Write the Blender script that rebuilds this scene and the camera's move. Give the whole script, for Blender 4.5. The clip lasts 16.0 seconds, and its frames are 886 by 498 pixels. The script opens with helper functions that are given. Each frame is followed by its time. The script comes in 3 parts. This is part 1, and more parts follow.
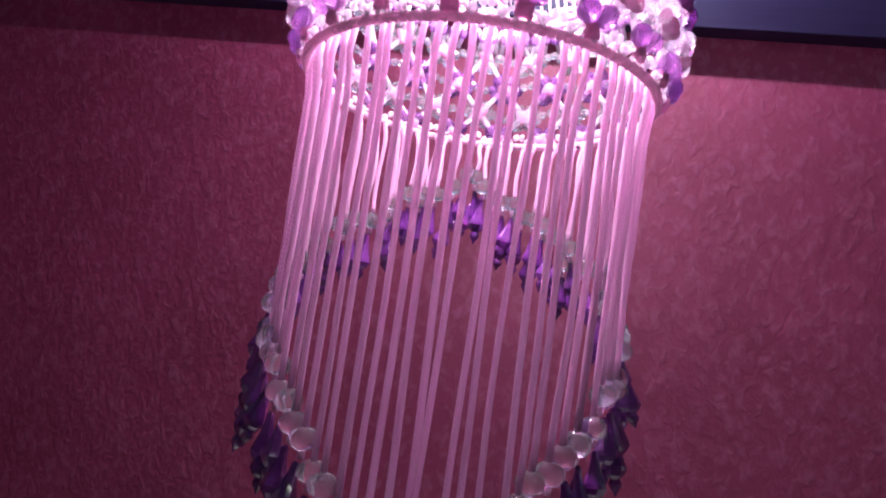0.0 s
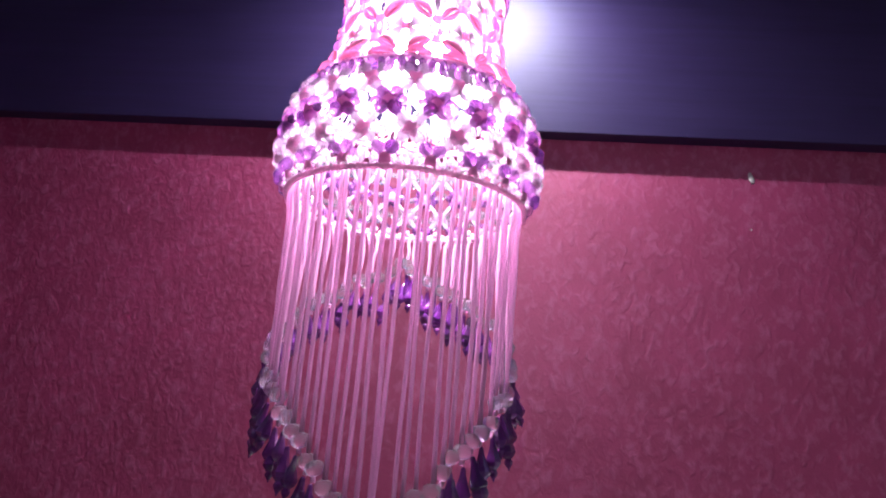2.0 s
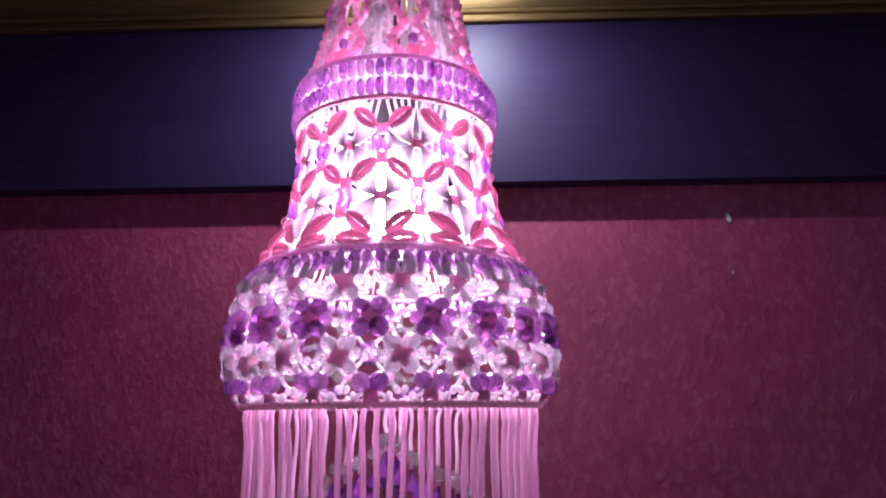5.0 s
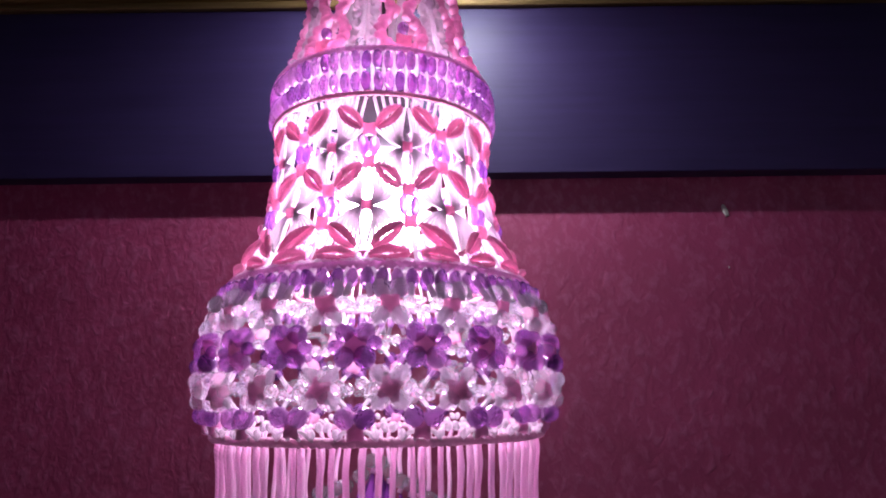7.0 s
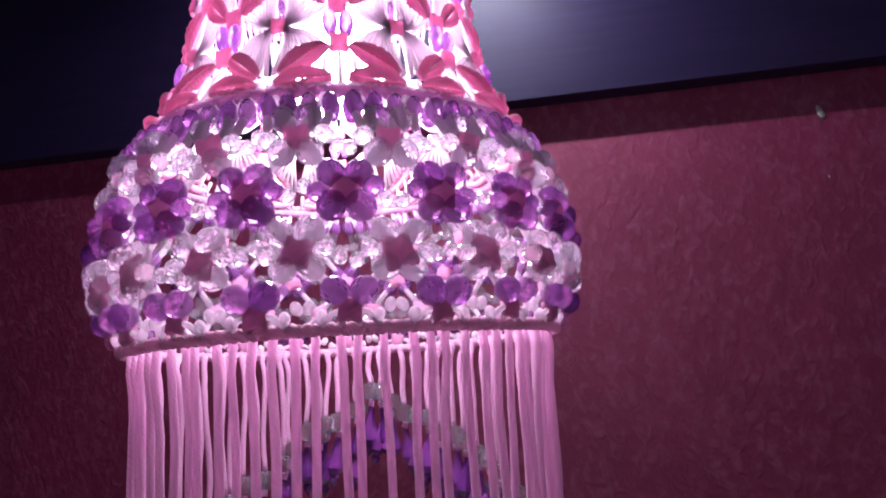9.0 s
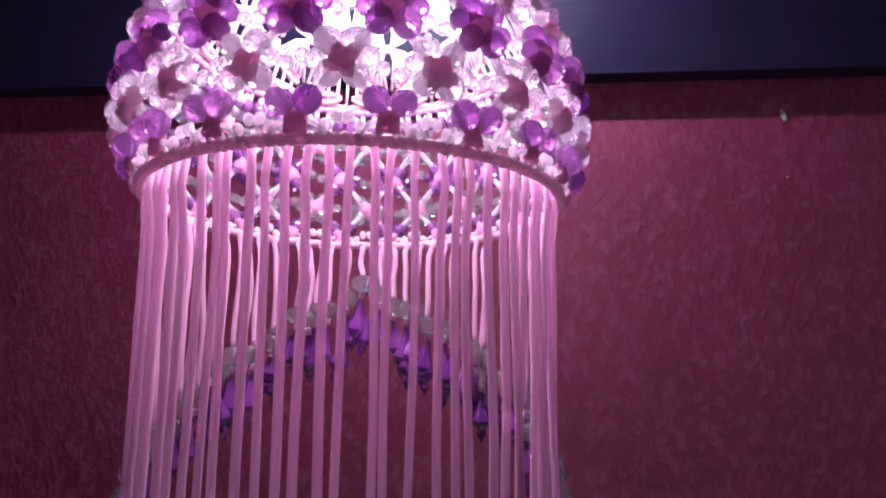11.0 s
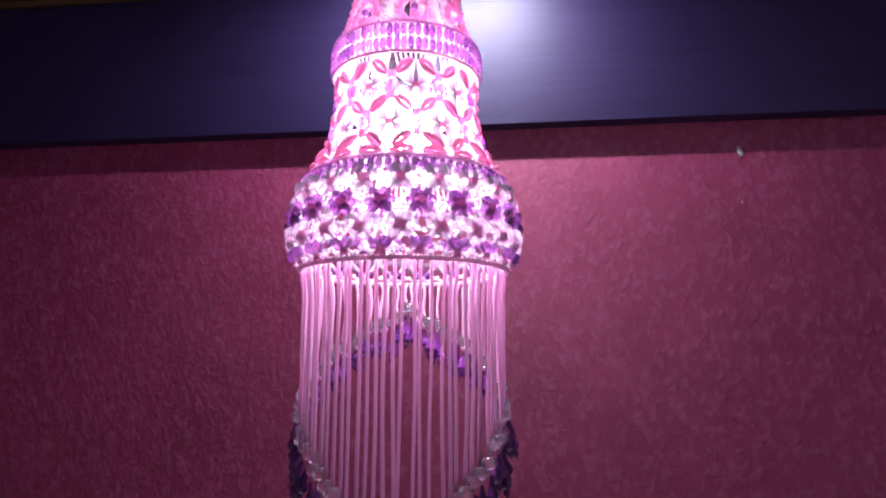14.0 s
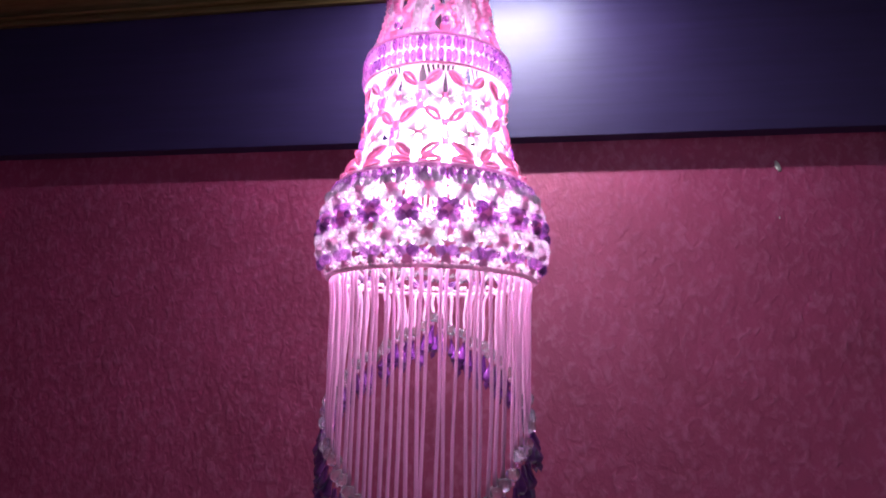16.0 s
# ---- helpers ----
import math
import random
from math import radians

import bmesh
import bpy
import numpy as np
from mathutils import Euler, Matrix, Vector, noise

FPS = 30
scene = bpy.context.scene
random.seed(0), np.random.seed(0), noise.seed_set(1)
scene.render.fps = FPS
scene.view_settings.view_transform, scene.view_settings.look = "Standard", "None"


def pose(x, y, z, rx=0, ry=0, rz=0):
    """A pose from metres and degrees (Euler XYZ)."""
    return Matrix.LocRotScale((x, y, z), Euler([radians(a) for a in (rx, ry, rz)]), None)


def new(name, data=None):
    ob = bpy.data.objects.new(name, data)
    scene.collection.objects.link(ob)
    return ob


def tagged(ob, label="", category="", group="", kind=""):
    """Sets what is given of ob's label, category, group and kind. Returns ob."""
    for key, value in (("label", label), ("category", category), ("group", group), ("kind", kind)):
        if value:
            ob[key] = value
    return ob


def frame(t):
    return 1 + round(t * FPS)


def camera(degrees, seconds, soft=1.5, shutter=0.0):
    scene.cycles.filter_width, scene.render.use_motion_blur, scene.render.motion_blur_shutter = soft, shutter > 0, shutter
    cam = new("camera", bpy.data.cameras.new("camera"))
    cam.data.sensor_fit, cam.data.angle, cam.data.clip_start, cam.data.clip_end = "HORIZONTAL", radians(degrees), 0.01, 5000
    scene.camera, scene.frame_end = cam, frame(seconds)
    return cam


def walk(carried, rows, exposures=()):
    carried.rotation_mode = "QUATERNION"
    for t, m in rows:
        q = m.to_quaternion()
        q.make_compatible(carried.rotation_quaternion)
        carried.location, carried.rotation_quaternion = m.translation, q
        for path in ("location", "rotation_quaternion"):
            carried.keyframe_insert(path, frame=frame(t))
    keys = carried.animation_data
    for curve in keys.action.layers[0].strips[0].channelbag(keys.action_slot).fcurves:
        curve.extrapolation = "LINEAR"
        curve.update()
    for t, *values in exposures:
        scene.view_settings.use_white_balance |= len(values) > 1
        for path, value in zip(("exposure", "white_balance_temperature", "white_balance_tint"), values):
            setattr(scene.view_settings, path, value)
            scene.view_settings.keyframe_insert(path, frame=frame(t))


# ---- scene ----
cam = camera(67.5, 16.0, soft=1.9)
# seconds, eye (x, y, z), yaw, pitch, roll
ROWS = [
    (0.0, 0.0627, -0.3844, 1.6640, 9.36, 6.14, -8.22),
    (0.5, 0.0551, -0.4220, 1.6460, 8.80, 5.52, -8.41),
    (1.0, 0.0716, -0.4719, 1.6252, 7.29, 4.68, -7.24),
    (1.5, 0.0955, -0.5285, 1.6147, 7.91, 7.80, -3.79),
    (2.0, 0.0906, -0.5539, 1.6243, 4.36, 14.32, -4.47),
    (2.5, 0.0880, -0.5665, 1.6335, 4.42, 18.49, -2.48),
    (3.0, 0.0800, -0.5556, 1.6584, 3.65, 20.98, -3.02),
    (3.5, 0.0810, -0.5314, 1.7032, 3.38, 20.38, -2.33),
    (4.0, 0.0710, -0.5222, 1.7246, 3.22, 18.29, -2.20),
    (4.5, 0.0530, -0.5032, 1.7670, 1.93, 15.24, 0.06),
    (7.0, 0.0460, -0.4485, 1.8217, 0.43, 12.65, 0.57),
    (7.5, 0.0488, -0.4378, 1.7999, 2.63, 11.75, -0.77),
    (8.0, 0.0804, -0.4015, 1.7885, 4.31, 10.17, 2.08),
    (10.5, 0.1033, -0.2788, 1.7405, 11.33, 10.92, 2.61),
    (11.0, 0.0685, -0.3309, 1.7154, 3.81, 10.68, -0.21),
    (11.5, 0.0253, -0.3846, 1.7198, 0.37, 9.29, 1.31),
    (12.0, 0.0244, -0.4278, 1.7195, 0.96, 8.84, 0.56),
    (12.5, 0.0704, -0.4940, 1.7132, 4.88, 7.39, 0.71),
    (13.0, 0.1039, -0.5649, 1.7018, 7.50, 7.57, 1.02),
    (13.5, 0.1067, -0.6103, 1.7017, 6.78, 7.94, -0.56),
    (14.0, 0.1173, -0.6554, 1.7085, 6.65, 9.91, -0.07),
    (14.5, 0.1380, -0.6906, 1.7001, 8.00, 11.79, -0.72),
    (15.0, 0.1439, -0.7027, 1.7013, 8.78, 12.49, -0.91),
    (15.5, 0.1344, -0.6978, 1.6966, 9.17, 12.21, -1.29),
    (16.0, 0.1234, -0.6571, 1.7042, 9.30, 11.06, -1.41),
]
# the camera opens up while the bright waist is out of view
EXPOSE = [(0.0, 0.45), (0.5, 0.62), (1.0, 0.85), (1.5, 1.08), (2.5, 0.55), (3.5, 0.25), (4.5, -0.08), (8.0, -0.42), (10.5, -0.78), (11.0, -0.26), (11.5, 0.0), (12.5, 0.14), (13.0, 0.34), (14.5, 0.45), (16.0, 0.52)]
walk(cam, [(t, pose(x, y, z, 90 + pitch, roll, yaw)) for t, x, y, z, yaw, pitch, roll in ROWS], EXPOSE)

# ---- plan (metres): the lamp hangs on the z axis, the papered wall stands behind it ----
Z0 = 1.80            # height of the lamp's lower ring
CEIL = 2.735         # ceiling
WALL = 0.900         # face of the red wall
FACE = 0.857         # face of the dark panel
EDGE = Z0 + 0.4743   # lower edge of the panel
GOLD = Z0 + 0.856    # lower edge of the cornice
TWIST = radians(8.0) # turn of the lamp about its cord

# ---- light ----
world = bpy.data.worlds.new("world")
scene.world = world
world.use_nodes = True
world.node_tree.nodes["Background"].inputs["Color"].default_value = (0.02, 0.018, 0.025, 1)
world.node_tree.nodes["Background"].inputs["Strength"].default_value = 0.2
TUBE_GLOW, ROOM_GLOW, BULB_GLOW = 60.0, 2.2, 200.0
TUBE_WATT, ROOM_WATT = 8.4, 0.7


# ---- materials ----
def nodes_of(name):
    m = bpy.data.materials.new(name)
    m.use_nodes = True
    nt = m.node_tree
    return m, nt, nt.nodes["Principled BSDF"]


def put(nt, kind, **values):
    n = nt.nodes.new(kind)
    for key, value in values.items():
        n.inputs[key.replace("_", " ")].default_value = value
    return n


def ramp(nt, fac, stops):
    r = nt.nodes.new("ShaderNodeValToRGB")
    while len(r.color_ramp.elements) < len(stops):
        r.color_ramp.elements.new(0.5)
    for e, (at, c) in zip(r.color_ramp.elements, stops):
        e.position, e.color = at, (*c, 1)
    nt.links.new(fac, r.inputs["Fac"])
    return r.outputs["Color"]


def bump(nt, bsdf, height, strength, distance):
    b = put(nt, "ShaderNodeBump", Strength=strength, Distance=distance)
    nt.links.new(height, b.inputs["Height"])
    nt.links.new(b.outputs["Normal"], bsdf.inputs["Normal"])


def space(nt, scale=(1, 1, 1)):
    c = nt.nodes.new("ShaderNodeTexCoord")
    m = nt.nodes.new("ShaderNodeMapping")
    m.inputs["Scale"].default_value = scale
    nt.links.new(c.outputs["Object"], m.inputs["Vector"])
    return m.outputs["Vector"]


def mix(nt, fac, a, b):
    n = nt.nodes.new("ShaderNodeMix")
    n.data_type = "RGBA"
    for socket, value in ((n.inputs[0], fac), (n.inputs[6], a), (n.inputs[7], b)):
        if isinstance(value, (tuple, float, int)):
            socket.default_value = (*value, 1) if isinstance(value, tuple) else value
        else:
            nt.links.new(value, socket)
    return n.outputs[2]


def wallpaper():
    """Deep red paper with sparse, short, silky flecks laid both ways."""
    m, nt, b = nodes_of("red_wallpaper")
    heights = []
    for turn, seed in ((0.7, 0.0), (-0.9, 3.7)):
        c = nt.nodes.new("ShaderNodeTexCoord")
        mp = nt.nodes.new("ShaderNodeMapping")
        mp.inputs["Rotation"].default_value = (0, turn, 0)
        mp.inputs["Scale"].default_value = (1.0, 1.0, 0.72)
        mp.inputs["Location"].default_value = (seed, seed, seed)
        nt.links.new(c.outputs["Object"], mp.inputs["Vector"])
        n = put(nt, "ShaderNodeTexNoise", Scale=54.0, Detail=2.2, Roughness=0.5, Distortion=0.4)
        nt.links.new(mp.outputs["Vector"], n.inputs["Vector"])
        heights.append(n.outputs["Fac"])
    top = nt.nodes.new("ShaderNodeMath")
    top.operation = "MAXIMUM"
    nt.links.new(heights[0], top.inputs[0])
    nt.links.new(heights[1], top.inputs[1])
    at = space(nt)
    fine = put(nt, "ShaderNodeTexNoise", Scale=320.0, Detail=3.0, Roughness=0.6)
    wide = put(nt, "ShaderNodeTexNoise", Scale=6.0, Detail=4.0, Roughness=0.6)
    for n in (fine, wide):
        nt.links.new(at, n.inputs["Vector"])
    spots = ramp(nt, top.outputs["Value"], [(0.53, (0, 0, 0)), (0.72, (0.62, 0.62, 0.62))])
    base = ramp(nt, wide.outputs["Fac"], [(0.3, (0.300, 0.019, 0.096)), (0.7, (0.385, 0.031, 0.136))])
    pale = mix(nt, spots, base, (0.50, 0.130, 0.260))
    col = mix(nt, ramp(nt, fine.outputs["Fac"], [(0.40, (0, 0, 0)), (0.75, (0.5, 0.5, 0.5))]), pale, (0.235, 0.016, 0.062))
    nt.links.new(col, b.inputs["Base Color"])
    nt.links.new(ramp(nt, top.outputs["Value"], [(0.53, (0.58, 0.58, 0.58)), (0.70, (0.34, 0.34, 0.34))]), b.inputs["Roughness"])
    b.inputs["Specular IOR Level"].default_value = 1.0
    bump(nt, b, top.outputs["Value"], 0.70, 0.0038)
    return m


def laminate():
    m, nt, b = nodes_of("dark_violet_laminate")
    at = space(nt, (1.2, 20, 24))
    grain = put(nt, "ShaderNodeTexNoise", Scale=3.0, Detail=5.0, Roughness=0.6)
    nt.links.new(at, grain.inputs["Vector"])
    nt.links.new(ramp(nt, grain.outputs["Fac"], [(0.3, (0.023, 0.012, 0.060)), (0.7, (0.032, 0.017, 0.079))]), b.inputs["Base Color"])
    nt.links.new(ramp(nt, grain.outputs["Fac"], [(0.3, (0.46, 0.46, 0.46)), (0.7, (0.54, 0.54, 0.54))]), b.inputs["Roughness"])
    b.inputs["Specular IOR Level"].default_value = 0.42
    bump(nt, b, grain.outputs["Fac"], 0.08, 0.001)
    return m


def surface(name, c1, c2, rough=0.6, metal=0.0, scale=40.0, bumpy=0.15, depth=0.001, stretch=(1, 1, 1)):
    m, nt, b = nodes_of(name)
    at = space(nt, stretch)
    n = put(nt, "ShaderNodeTexNoise", Scale=scale, Detail=5.0, Roughness=0.62)
    nt.links.new(at, n.inputs["Vector"])
    nt.links.new(ramp(nt, n.outputs["Fac"], [(0.32, c1), (0.68, c2)]), b.inputs["Base Color"])
    nt.links.new(ramp(nt, n.outputs["Fac"], [(0.3, (rough * 0.85,) * 3), (0.7, (min(1, rough * 1.15),) * 3)]), b.inputs["Roughness"])
    b.inputs["Metallic"].default_value = metal
    bump(nt, b, n.outputs["Fac"], bumpy, depth)
    return m


def cord(name, c1, c2, twist=900.0, through_light=0.0):
    """Twisted nylon cord: fine slanting ribs, sheen, a change of tone from piece to piece."""
    m, nt, b = nodes_of(name)
    at = space(nt)
    w = put(nt, "ShaderNodeTexWave", Scale=twist / 6.283, Distortion=1.5, Detail=1.0, Detail_Scale=2.0)
    w.bands_direction = "DIAGONAL"
    n = put(nt, "ShaderNodeTexNoise", Scale=90.0, Detail=3.0)
    info = nt.nodes.new("ShaderNodeObjectInfo")
    nt.links.new(at, w.inputs["Vector"])
    nt.links.new(at, n.inputs["Vector"])
    tone = mix(nt, n.outputs["Fac"], c1, c2)
    shade = ramp(nt, info.outputs["Random"], [(0.0, (0.86, 0.86, 0.86)), (1.0, (1, 1, 1))])
    mul = nt.nodes.new("ShaderNodeMix")
    mul.data_type, mul.blend_type = "RGBA", "MULTIPLY"
    mul.inputs[0].default_value = 1.0
    nt.links.new(tone, mul.inputs[6])
    nt.links.new(shade, mul.inputs[7])
    nt.links.new(mul.outputs[2], b.inputs["Base Color"])
    b.inputs["Roughness"].default_value = 0.55
    b.inputs["Sheen Weight"].default_value = 0.25
    bump(nt, b, w.outputs["Fac"], 0.45, 0.0006)
    if through_light:
        # thin nylon lets much of the light behind it through
        tr = nt.nodes.new("ShaderNodeBsdfTranslucent")
        nt.links.new(mul.outputs[2], tr.inputs["Color"])
        both = put(nt, "ShaderNodeMixShader", Fac=through_light)
        nt.links.new(b.outputs["BSDF"], both.inputs[1])
        nt.links.new(tr.outputs["BSDF"], both.inputs[2])
        nt.links.new(both.outputs["Shader"], nt.nodes["Material Output"].inputs["Surface"])
    return m


def acrylic(name, c1, c2, clear, rough=0.06, shine=0.5, milk=0.0, ior=1.49):
    """Moulded acrylic: tinted, see-through, sharp glints."""
    m, nt, b = nodes_of(name)
    info = nt.nodes.new("ShaderNodeObjectInfo")
    nt.links.new(ramp(nt, info.outputs["Random"], [(0.0, c1), (1.0, c2)]), b.inputs["Base Color"])
    b.inputs["Roughness"].default_value = rough
    b.inputs["IOR"].default_value = ior
    b.inputs["Transmission Weight"].default_value = clear
    b.inputs["Specular IOR Level"].default_value = shine
    if milk:
        # a little haze in the plastic spreads the light that comes from behind
        tr = nt.nodes.new("ShaderNodeBsdfTranslucent")
        nt.links.new(b.inputs["Base Color"].links[0].from_socket, tr.inputs["Color"])
        both = put(nt, "ShaderNodeMixShader", Fac=milk)
        nt.links.new(b.outputs["BSDF"], both.inputs[1])
        nt.links.new(tr.outputs["BSDF"], both.inputs[2])
        nt.links.new(both.outputs["Shader"], nt.nodes["Material Output"].inputs["Surface"])
    return m


def glow(name, colour, strength):
    m, nt, b = nodes_of(name)
    b.inputs["Base Color"].default_value = (*colour, 1)
    b.inputs["Emission Color"].default_value = (*colour, 1)
    b.inputs["Emission Strength"].default_value = strength
    return m


M = {
    "paper": wallpaper(),
    "panel": laminate(),
    "gold": surface("gilded_cornice", (0.21, 0.125, 0.050), (0.31, 0.195, 0.082), 0.42, 0.70, 9.0, 0.12, 0.001, (0.6, 8, 8)),
    "ceiling": surface("teal_ceiling_paint", (0.15, 0.29, 0.42), (0.19, 0.34, 0.48), 0.75, 0, 25.0, 0.1),
    # pale paint of the unseen walls, raised to bounce light onto the lamp
    "bounce_wall": surface("bounce_wall_paint", (0.76, 0.72, 0.76), (0.82, 0.78, 0.82), 0.8, 0, 20.0, 0.1),
    # unseen floor, its tone lifted to throw light upward
    "floor": surface("bounce_floor_stone", (0.46, 0.43, 0.41), (0.55, 0.52, 0.50), 0.45, 0, 6.0, 0.05),
    "pink": cord("pink_cord", (0.84, 0.55, 0.74), (0.92, 0.64, 0.83), 1500.0, 0.60),
    "rose": cord("rose_cord", (0.72, 0.32, 0.48), (0.80, 0.40, 0.57), 1500.0, 0.55),
    "white": cord("white_cord", (0.84, 0.76, 0.83), (0.92, 0.85, 0.91), 1500.0, 0.74),
    "foot": cord("foot_cord", (0.74, 0.36, 0.56), (0.82, 0.46, 0.66), 1300.0, 0.62),
    "knot": cord("knot_cord", (0.80, 0.40, 0.60), (0.90, 0.52, 0.72), 1300.0, 0.74),
    "braid": cord("braided_pink_cord", (0.86, 0.42, 0.64), (0.92, 0.54, 0.74), 1300.0, 0.62),
    "blush": cord("blush_cord", (0.66, 0.30, 0.46), (0.76, 0.38, 0.55), 1500.0, 0.3),
    "dusk": cord("dusky_ring_cord", (0.66, 0.40, 0.54), (0.76, 0.48, 0.62), 2200.0, 0.4),
    "mauve": cord("mauve_ring_cord", (0.54, 0.30, 0.50), (0.64, 0.38, 0.58), 2200.0, 0.6),
    "clear": acrylic("clear_acrylic", (0.92, 0.89, 0.97), (0.98, 0.96, 1.0), 0.97, 0.02, 1.0, 0.07),
    "frost": acrylic("bright_clear_acrylic", (0.92, 0.90, 0.98), (0.98, 0.96, 1.0), 0.95, 0.03, 0.9, 0.09),
    "purple": acrylic("purple_acrylic", (0.34, 0.12, 0.44), (0.64, 0.33, 0.70), 0.84, 0.07, 0.8, 0.10),
    "deep": acrylic("deep_purple_acrylic", (0.46, 0.20, 0.58), (0.62, 0.34, 0.72), 0.55, 0.06, 0.7, 0.1),
    "lilac": acrylic("lilac_acrylic", (0.56, 0.20, 0.66), (0.84, 0.50, 0.88), 0.78, 0.06, 0.7, 0.05),
    "drop": acrylic("dark_purple_acrylic", (0.16, 0.032, 0.26), (0.36, 0.09, 0.47), 0.55, 0.05, 0.9, 0.20, 1.40),
    "holder": surface("black_plastic", (0.02, 0.02, 0.024), (0.035, 0.033, 0.04), 0.4, 0, 60.0, 0.05),
    "white_plastic": surface("white_plastic", (0.62, 0.62, 0.64), (0.7, 0.7, 0.72), 0.4, 0, 40.0, 0.03),
    "tube": glow("lit_tube", (0.86, 0.93, 1.0), TUBE_GLOW),
    # dim glass of the added, unseen tube behind the viewer
    "unseen_tube": glow("unseen_dim_tube", (0.86, 0.93, 1.0), ROOM_GLOW),
    "bulb": glow("lit_bulb", (0.98, 0.77, 1.0), BULB_GLOW),
    "chip": surface("bare_plaster", (0.50, 0.47, 0.46), (0.66, 0.62, 0.60), 0.9, 0, 200.0, 0.4),
}


# ---- mesh helpers ----
def part(name, bm, material, parent=None, label="", smooth=False):
    """Links a bmesh as one mesh object under a thing or part."""
    me = bpy.data.meshes.new(name)
    bm.to_mesh(me)
    bm.free()
    return mesh_part(name, me, material, parent, label, smooth)


def mesh_part(name, me, material, parent=None, label="", smooth=False):
    if material and not me.materials:
        me.materials.append(material)
    if smooth:
        for p in me.polygons:
            p.use_smooth = True
    ob = new(name, me)
    ob.parent = parent
    return tagged(ob, label)


def share(name, me, parent, m):
    """One more object on a mesh that is there already."""
    ob = new(name, me)
    ob.parent = parent
    ob.matrix_local = m
    return ob


def empty(name, at, label, category, group="", kind=""):
    ob = new(name)
    ob.location = at
    ob.empty_display_size = 0.02
    return tagged(ob, label, category, group, kind)


def slab(x0, x1, y0, y1, z0, z1, bevel=0.0):
    bm = bmesh.new()
    bmesh.ops.create_cube(bm, size=1)
    for v in bm.verts:
        v.co = ((x0, x1)[v.co.x > 0], (y0, y1)[v.co.y > 0], (z0, z1)[v.co.z > 0])
    if bevel:
        bmesh.ops.bevel(bm, geom=bm.edges[:], offset=bevel, segments=2, affect="EDGES", profile=0.5)
    return bm


def tubes(paths, radius, sides=6, closed=False):
    """A mesh of round cords along paths; radius may be a number or a function of 0..1."""
    verts, faces = [], []
    for path in paths:
        pts = [Vector(p) for p in path]
        n, base = len(pts), len(verts)
        up = Vector((0.13, 0.21, 0.97))
        for i, p in enumerate(pts):
            a = pts[(i - 1) % n] if closed or i else pts[0]
            b = pts[(i + 1) % n] if closed or i < n - 1 else pts[-1]
            d = (b - a).normalized()
            if abs(d.dot(up)) > 0.95:
                up = Vector((0.95, 0.2, 0.1))
            u = d.cross(up).normalized()
            w = u.cross(d)
            up = w
            r = radius(i / max(1, n - 1)) if callable(radius) else radius
            for k in range(sides):
                t = 2 * math.pi * k / sides
                verts.append(p + r * (math.cos(t) * u + math.sin(t) * w))
        for i in range(n if closed else n - 1):
            j = (i + 1) % n
            for k in range(sides):
                l = (k + 1) % sides
                faces.append((base + i * sides + k, base + j * sides + k, base + j * sides + l, base + i * sides + l))
        if not closed:
            faces.append(tuple(base + k for k in range(sides)))
            faces.append(tuple(base + (n - 1) * sides + k for k in range(sides))[::-1])
    me = bpy.data.meshes.new("cord")
    me.from_pydata([tuple(v) for v in verts], [], faces)
    me.update()
    return me


def lathe(profile, sides=24, ridge=None):
    """A turned shape from (radius, height) pairs; ridge(angle, step) scales the radius."""
    bm = bmesh.new()
    rings = []
    for s, (r, z) in enumerate(profile):
        ring = []
        for k in range(sides):
            a = 2 * math.pi * k / sides
            q = r * (ridge(a, s) if ridge else 1.0)
            ring.append(bm.verts.new((q * math.cos(a), q * math.sin(a), z)))
        rings.append(ring)
    for a, b in zip(rings, rings[1:]):
        for k in range(sides):
            l = (k + 1) % sides
            bm.faces.new((a[k], a[l], b[l], b[k]))
    bm.faces.new(rings[0][::-1])
    bm.faces.new(rings[-1])
    return bm


def as_mesh(name, bm, material, smooth=False):
    me = bpy.data.meshes.new(name)
    bm.to_mesh(me)
    bm.free()
    me.materials.append(material)
    if smooth:
        for p in me.polygons:
            p.use_smooth = True
    return me


def on_ring(angle, r, z):
    """A point round the lamp's axis; angle 0 faces the room, growing towards +x."""
    return Vector((r * math.sin(angle), -r * math.cos(angle), z))


def facing(angle, r, z, tilt=0.0, lean=0.0):
    """Pose of a piece on the lamp: its y looks outward, its z up along the lamp, turned by tilt in the surface."""
    out = Matrix.Translation(on_ring(angle, r, z)) @ Matrix.Rotation(angle, 4, "Z") @ Matrix.Rotation(math.pi, 4, "Z")
    return out @ Matrix.Rotation(lean, 4, "X") @ Matrix.Rotation(tilt, 4, "Y")


# ---- the room ----
def structure(name, bm, material, label, category):
    return tagged(part(name, bm, material, None), label, category, "", "structure")


structure("wall_back", slab(-2.6, 2.6, WALL, WALL + 0.16, 0, CEIL), M["paper"], "red wallpapered wall with pale silky flecks", "wall")
# unseen; the dark paper here is chosen to keep the left side dim
structure("wall_left", slab(-2.76, -2.6, -1.70, WALL, 0, CEIL), M["paper"], "unseen side wall, papered dark red to cut bounced light", "wall")
# unseen right and front walls close the room and act as reflectors
structure("wall_right", slab(2.6, 2.76, -1.70, WALL, 0, CEIL), M["bounce_wall"], "unseen plain pinkish side wall, made pale to bounce light", "wall")
structure("wall_front", slab(-2.76, 2.76, -1.86, -1.70, 0, CEIL), M["bounce_wall"], "unseen pinkish wall behind the viewer, made pale to bounce light", "wall")
